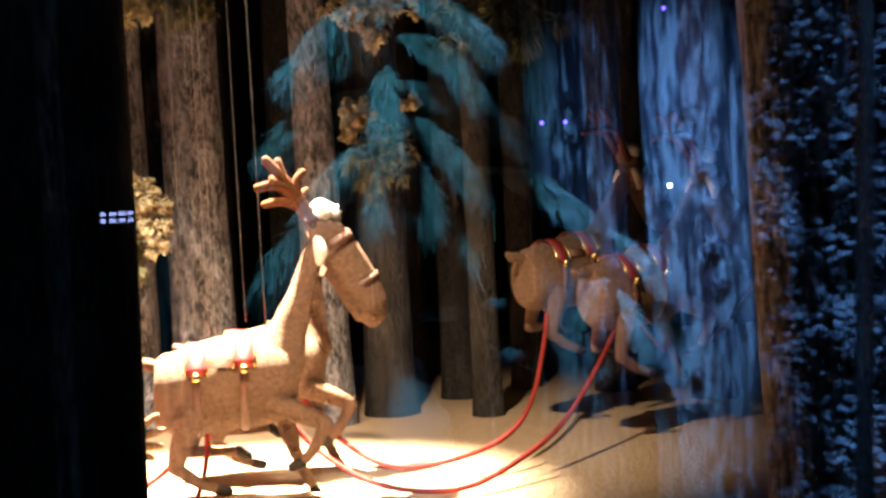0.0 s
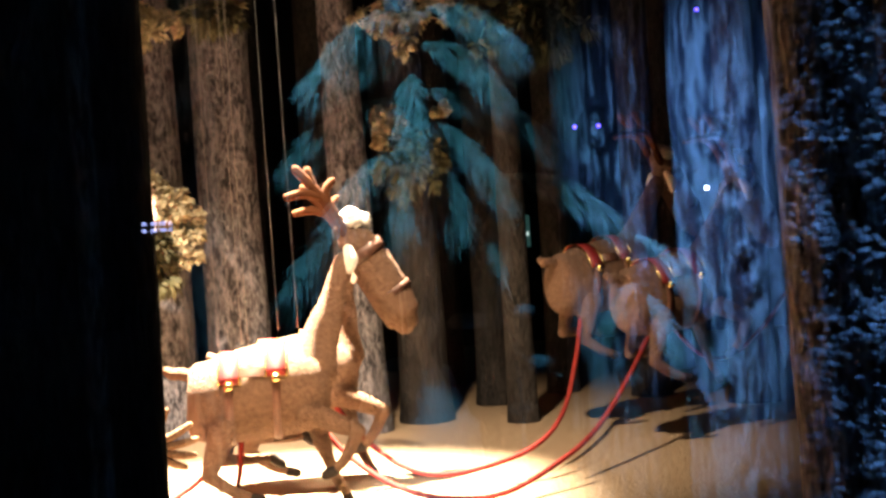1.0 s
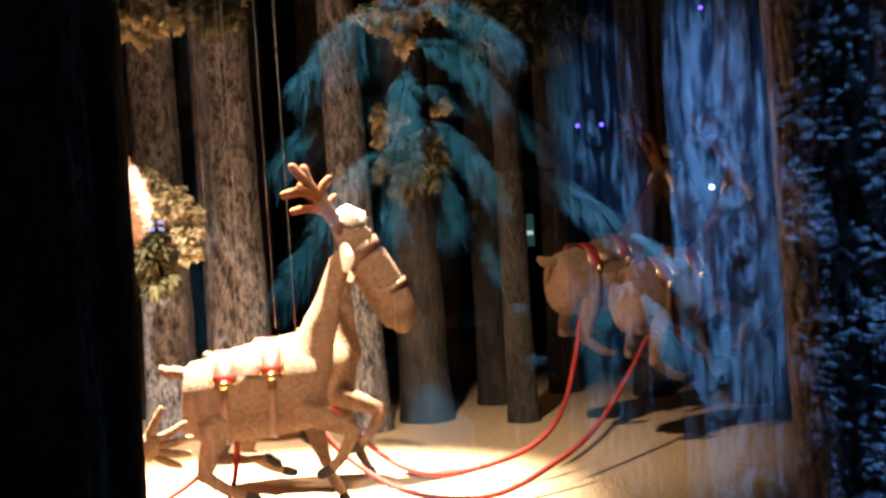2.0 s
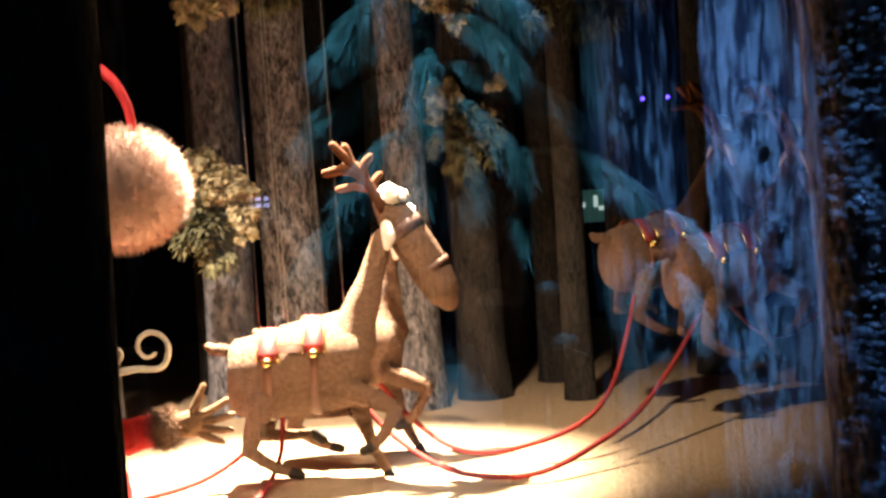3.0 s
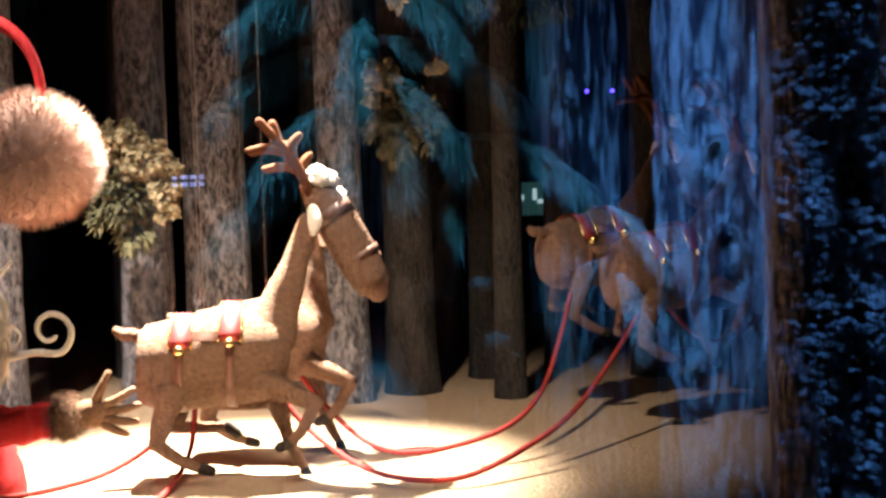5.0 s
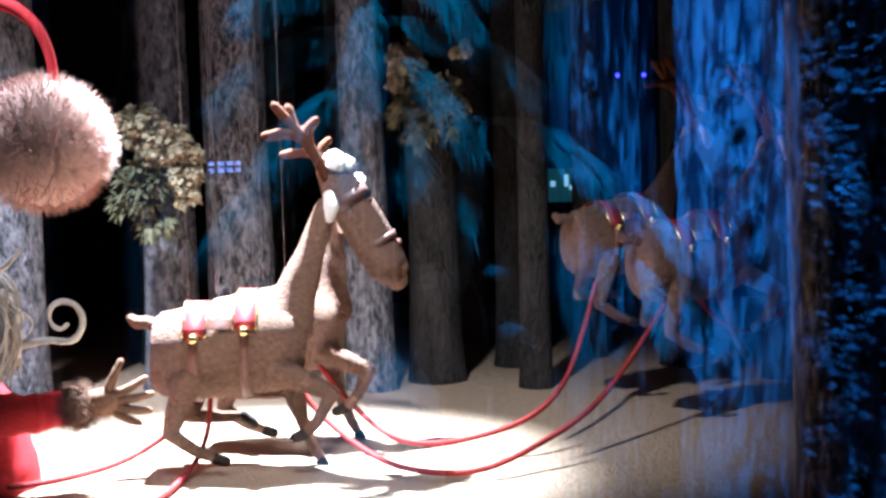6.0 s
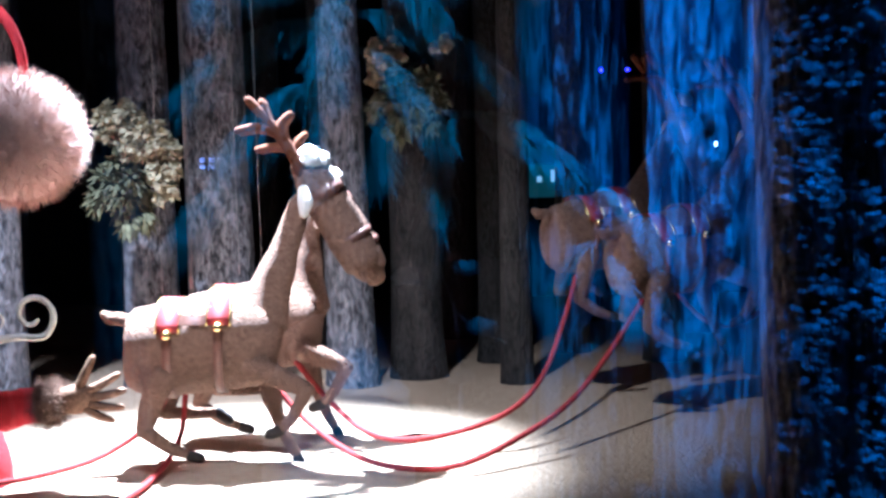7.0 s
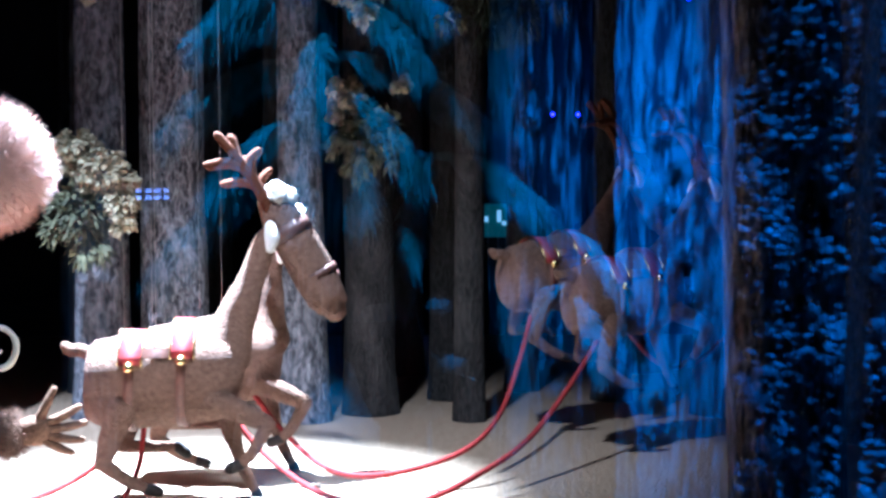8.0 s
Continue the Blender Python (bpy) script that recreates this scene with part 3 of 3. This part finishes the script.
def reflected_lamp(at, mat, label, r):
    o = holder("lamp_reflection", at, label, "lamp", "small lamps")
    bm = bmesh.new()
    ball(bm, (0, 0, 0), r, 0, 12)
    part("bulb", bm, mat, o)
    # socket and cable are added to carry the bulb
    bm = bmesh.new()
    tube(bm, [(0, 0.004, 0.0), (0, 0.03, 0.0)], [r * 1.1, r * 0.9], 10, 0, fine=1)
    part("socket", bm, M_BLACK, o)
    bm = bmesh.new()
    tube(bm, [(0, 0.03, 0.0), (0, 0.05, 0.1), (0, 0.05, ZC - at[2])], [0.002, 0.002, 0.002], 5, 0, fine=2)
    part("cable", bm, M_BLACK, o)


for at in ((0.773, 5.97, 1.382), (0.916, 6.05, 1.39), (1.5, 6.06, 2.0)):
    reflected_lamp(at, M_PURPLE, "reflection of a tiny violet diode lamp, built as a bulb among dark trees", 0.0095)
for at in ((1.82, 8.4, 1.10), (2.10, 8.4, 1.11)):
    reflected_lamp(at, M_WHITELAMP, "reflection of a tiny white diode lamp, built as a bulb among dark trees", 0.016)

# ---- frosted forest across the passage, seen in the glass ----


def back(x, depth, z):
    """A place seen in the glass at that depth stands as far before it."""
    return (x, 2 * GLASS - depth, z)


PALE = "tall trunk with pale frosted bark under blue light"


def frosted_trunk(r, height, seed, knots):
    """A trunk with deep upright ridges and hollow knots: each knot is an angle, a height and a size."""
    bm = bmesh.new()
    seg, steps = 96, int(height / 0.02)
    rings = []
    for i in range(steps + 1):
        z = height * i / steps
        ring = []
        for k in range(seg):
            a = 2 * math.pi * k / seg
            x, y = math.cos(a), math.sin(a)
            h = 0.07 * noise.noise(Vector((x * 6, y * 6, z * 3 + seed))) + 0.10 * abs(noise.noise(Vector((x * 9, y * 9, z * 2.4 + seed)))) + 0.03 * noise.noise(Vector((x * 24, y * 24, z * 11 + seed)))
            h += 0.03 * noise.noise(Vector((x * 1.5, y * 1.5, z * 1.2 + seed * 3)))
            for ka, kz, ks in knots:
                d = math.hypot(((a - radians(ka) + math.pi) % (2 * math.pi) - math.pi) * r, (z - kz) * 0.62) / ks
                h += 0.14 * math.exp(-(d - 1.0) ** 2 / 0.12) - 0.10 * math.exp(-d * d / 0.5)
            ring.append(bm.verts.new((x * r * (1 + h), y * r * (1 + h), z)))
        rings.append(ring)
    for a, b in zip(rings, rings[1:]):
        for k in range(seg):
            bm.faces.new((a[k], a[(k + 1) % seg], b[(k + 1) % seg], b[k]))
    bm.faces.new(rings[-1])
    return bm


def frosted_tree(at, r, seed, knots=(), mat=M_PALE, label=PALE):
    t = holder("tree", at, label, "tree", "frosted trees")
    part("trunk", frosted_trunk(r, 2.75 - at[2], seed, knots), mat, t)


frosted_tree(back(0.695, 2.77, -0.3), 0.126, 31, ((100, 1.16, 0.028), (112, 1.30, 0.026), (92, 0.96, 0.03), (118, 0.66, 0.026), (84, 0.42, 0.03)))
frosted_tree(back(0.405, 2.88, -0.3), 0.122, 32, ((105, 1.35, 0.028), (80, 0.72, 0.03)), M_DIMPALE, "tall trunk with thin streaks of frost, bark darkened to look less lit")
frosted_tree(back(-0.66, 2.85, -0.3), 0.062, 33, ((95, 1.38, 0.02),))
frosted_tree(back(-1.02, 3.1, -0.3), 0.03, 34)


def bough(t, start, end, sag, width, count):
    """A drooping fir bough: an arched twig with long needles hanging to both sides."""
    bm = bmesh.new()
    a, b = Vector(start) - t.location, Vector(end) - t.location
    top = (a + b) / 2 + Vector((0, 0, sag))
    spine = [(1 - u) ** 2 * a + 2 * u * (1 - u) * top + u * u * b for u in [k / 8 for k in range(9)]]
    tube(bm, spine, [0.011 - 0.001 * k for k in range(9)], 6, 0, fine=2)
    along = (b - a).normalized()
    for i in range(count):
        u = random.uniform(0.05, 1.0)
        p = (1 - u) ** 2 * a + 2 * u * (1 - u) * top + u * u * b
        d = (2 * (1 - u) * (top - a) + 2 * u * (b - top)).normalized()
        side = d.cross(Vector((0, 0, 1))).normalized()
        w = (d * random.uniform(0.8, 1.1) + side * random.gauss(0.0, 0.25) + Vector((0, 0, random.uniform(-0.95, 0.3)))).normalized()
        leaf(bm, p, w, width * random.uniform(0.6, 1.1) * (0.45 + 1.1 * u * (1.35 - u)), 0.0034, 0, random.uniform(0.15, 0.5))
    return part("bough", bm, M_FIR, t, smooth=False)


fir = tree(back(-0.10, 2.64, -0.3), 0.055, 0.035, 41, M_PALE, "frosted fir with long drooping boughs under blue light", group="frosted trees", height=1.75)
BOUGHS = (
    (-0.115, 2.55, 1.11, -0.334, 2.37, 0.985), (-0.06, 2.64, 1.14, 0.219, 2.68, 1.03), (-0.11, 2.55, 0.985, -0.249, 2.34, 0.86),
    (-0.06, 2.60, 1.06, 0.095, 2.52, 0.905), (-0.09, 2.58, 0.95, -0.125, 2.45, 0.85), (-0.066, 2.58, 0.95, -0.01, 2.47, 0.85),
    (-0.18, 2.55, 0.865, -0.351, 2.34, 0.715), (-0.085, 2.58, 1.21, -0.276, 2.37, 1.146), (-0.05, 2.60, 1.24, 0.10, 2.52, 1.135),
    (-0.045, 2.60, 1.31, -0.236, 2.42, 1.222), (-0.03, 2.62, 1.33, 0.138, 2.52, 1.233), (-0.08, 2.55, 1.16, -0.09, 2.40, 1.01),
    (0.14, 2.75, 0.93, 0.08, 2.67, 0.66), (0.163, 2.75, 0.93, 0.378, 2.67, 0.815),
)
for x, d, z, x2, d2, z2 in BOUGHS:
    bough(fir, back(x, d, z), back(x2, d2, z2), 0.06, 0.105, 3000)
bm = bmesh.new()
tube(bm, [Vector(back(x, d, z)) - fir.location for x, d, z in ((-0.10, 2.64, 0.94), (0.0, 2.70, 0.95), (0.08, 2.74, 0.94), (0.16, 2.75, 0.93))], [0.012, 0.010, 0.008, 0.006], 8, 0)
part("limb", bm, M_PALE, fir)
bm = bmesh.new()
tube(bm, [Vector(back(x, d, z)) - fir.location for x, d, z in ((-0.10, 2.64, 0.88), (-0.14, 2.60, 0.88), (-0.19, 2.55, 0.866))], [0.012, 0.010, 0.008], 8, 0)
part("limb", bm, M_PALE, fir)

low_fir = tree(back(0.47, 2.74, -0.3), 0.018, 0.008, 42, M_PALE, "slim frosted fir with three low hanging boughs", group="frosted trees", height=0.78)
for x, d, z, x2, d2, z2 in ((0.455, 2.73, 0.755, 0.548, 2.64, 0.645), (0.46, 2.73, 0.64, 0.36, 2.62, 0.575), (0.465, 2.73, 0.61, 0.503, 2.62, 0.492)):
    bough(low_fir, back(x, d, z), back(x2, d2, z2), 0.045, 0.075, 1300)

# sapling with snow balls on its twigs
sap = holder("sapling", back(0.135, 2.7, -0.3), "bare sapling carrying round lumps of snow", "sapling")


def local(ob, x, d, z):
    return Vector(back(x, d, z)) - ob.location


bm = bmesh.new()
tube(bm, [local(sap, x, 2.7, z) for x, z in ((0.135, -0.32), (0.138, 0.1), (0.13, 0.50), (0.08, 0.60), (0.04, 0.66))], [0.006, 0.006, 0.005, 0.004, 0.003], 8, 0)
part("stem", bm, M_PALE, sap)
bm = bmesh.new()
tube(bm, [local(sap, x, 2.7, z) for x, z in ((0.13, 0.50), (0.18, 0.46), (0.24, 0.43))], [0.004, 0.004, 0.002], 7, 0)
part("twig", bm, M_PALE, sap)
for x, z, r in ((0.156, 0.595, 0.024), (0.186, 0.465, 0.027), (0.137, 0.36, 0.024)):
    bm = bmesh.new()
    ball(bm, local(sap, x, 2.7, z), r, 0, 20, (1.25, 1, 0.7), 0.4)
    part("snow_lump", bm, M_DIMSNOW, sap, "round lump of snow")

# frosted thicket
stump = holder("stump", back(0.03, 2.95, -0.3), "rounded dark stump dusted with snow", "stump")
bm = bmesh.new()
tube(bm, [(0, 0, 0), (0, 0, 0.4), (0, 0, 0.72), (0, 0, 0.84)], [0.07, 0.064, 0.058, 0.045], 28, 0, rough=0.012)
part("wood", bm, M_DARKBARK, stump)
bm = bmesh.new()
ball(bm, (-0.004, 0, 0.86), 0.05, 0, 22, (1.1, 1.1, 0.5), 0.2)
part("snow_cap", bm, M_SNOW, stump)
# added snowy block, standing for the pale haze reflected low in the glass
mound = holder("haze_mound", back(-0.13, 2.66, -0.3), "broad low snowy stump shape added for the pale haze reflected in the glass", "mound")
bm = bmesh.new()
tube(bm, [(0, 0, -0.02), (0, 0, 0.3), (0, 0, 0.6), (0, 0, 0.68)], [0.17, 0.165, 0.155, 0.13], 36, 0, 0.7, rough=0.02)
part("base", bm, M_SNOW, mound)

thicket = holder("thicket", back(1.2, 2.95, -0.3), "dense frosted thicket with snow-tipped leaves under blue light", "thicket")
bm = bmesh.new()
for k in range(5):
    x = 0.95 + 0.12 * k
    tube(bm, [local(thicket, x, 3.12, -0.32), local(thicket, x + 0.02, 3.15, 0.8), local(thicket, x, 3.12, 2.2)], [0.03, 0.025, 0.015], 7, 0)
part("stems", bm, M_DARKBARK, thicket)
verts, faces = [], []
base = bmesh.new()
bmesh.ops.create_icosphere(base, subdivisions=2, radius=1)
BV, BF = [v.co.copy() for v in base.verts], [[v.index for v in f.verts] for f in base.faces]
base.free()
for k in range(4200):
    x = 0.86 + 0.75 * random.random() ** 1.2
    z = random.uniform(-0.2, 1.7)
    d = 2.95 + 0.20 * noise.noise(Vector((x * 6, z * 6, 1))) + random.uniform(0, 0.08)
    c = local(thicket, x, d, z)
    r, turn, seed = random.uniform(0.005, 0.016), Euler((random.uniform(-0.6, 0.6), random.uniform(-0.6, 0.6), random.uniform(0, 6))).to_matrix(), random.random() * 50
    o = len(verts)
    for v in BV:
        w = v * (1 + 0.55 * noise.noise(v * 1.6 + Vector((seed, 0, 0))))
        verts.append(c + turn @ Vector((w.x * r * 1.35, w.y * r * 1.2, w.z * r * 0.6)))
    faces += [[o + i for i in f] for f in BF]
me = bpy.data.meshes.new("foliage")
me.from_pydata(verts, [], faces)
me.materials.append(M_THICKET)
leaves = new("foliage", me)
leaves.parent = thicket
tagged(leaves, kind="stuff")
tree(back(1.045, 2.7, -0.3), 0.022, 0.02, 51, M_DARKBARK, "thin dark trunk in front of the thicket", group="frosted trees", lean=(0.05, 0))

# lit sign at the far end of the passage
sign = holder("lit_sign", (-6.66, YF + 0.25, 1.79), "small blue-lit sign with unreadable white lettering", "sign")
bm = bmesh.new()
box(bm, (-0.5, -0.24, -0.26), (0.5, 0.1, 0.26), 0, 0.03)
part("case", bm, M_BLACK, sign)
for k, w in enumerate((0.13, 0.17, 0.17, 0.14)):
    for dz in (-1, 1):
        bm = bmesh.new()
        box(bm, (-0.42 + 0.22 * k, 0.104, dz * 0.085 - 0.05), (-0.42 + 0.22 * k + w, 0.12, dz * 0.085 + 0.05), 0, 0.01)
        part("bar", bm, M_SIGN, sign)
# reflection of a teal sign, built as a glowing panel behind the forest
panel = holder("reflected_sign", (0.565, 8.3, 0.865), "reflection of a dim teal lit panel with small white marks, built behind the forest", "sign")
bm = bmesh.new()
box(bm, (-0.15, -0.02, -0.12), (0.15, 0.04, 0.12), 0, 0.008)
part("case", bm, M_TEAL, panel)
for x, z, w, h in ((-0.04, -0.01, 0.035, 0.04), (0.06, -0.01, 0.03, 0.085), (0.095, -0.035, 0.045, 0.03)):
    bm = bmesh.new()
    box(bm, (x, -0.03, z), (x + w, -0.018, z + h), 0, 0.003)
    part("bar", bm, M_SIGNDIM, panel)
# rod added only to hold the panel up
bm = bmesh.new()
tube(bm, [(0, 0.01, 0.11), (0, 0.01, ZC - 0.865)], [0.004, 0.004], 6, 0, fine=1)
part("rod", bm, M_BLACK, panel)
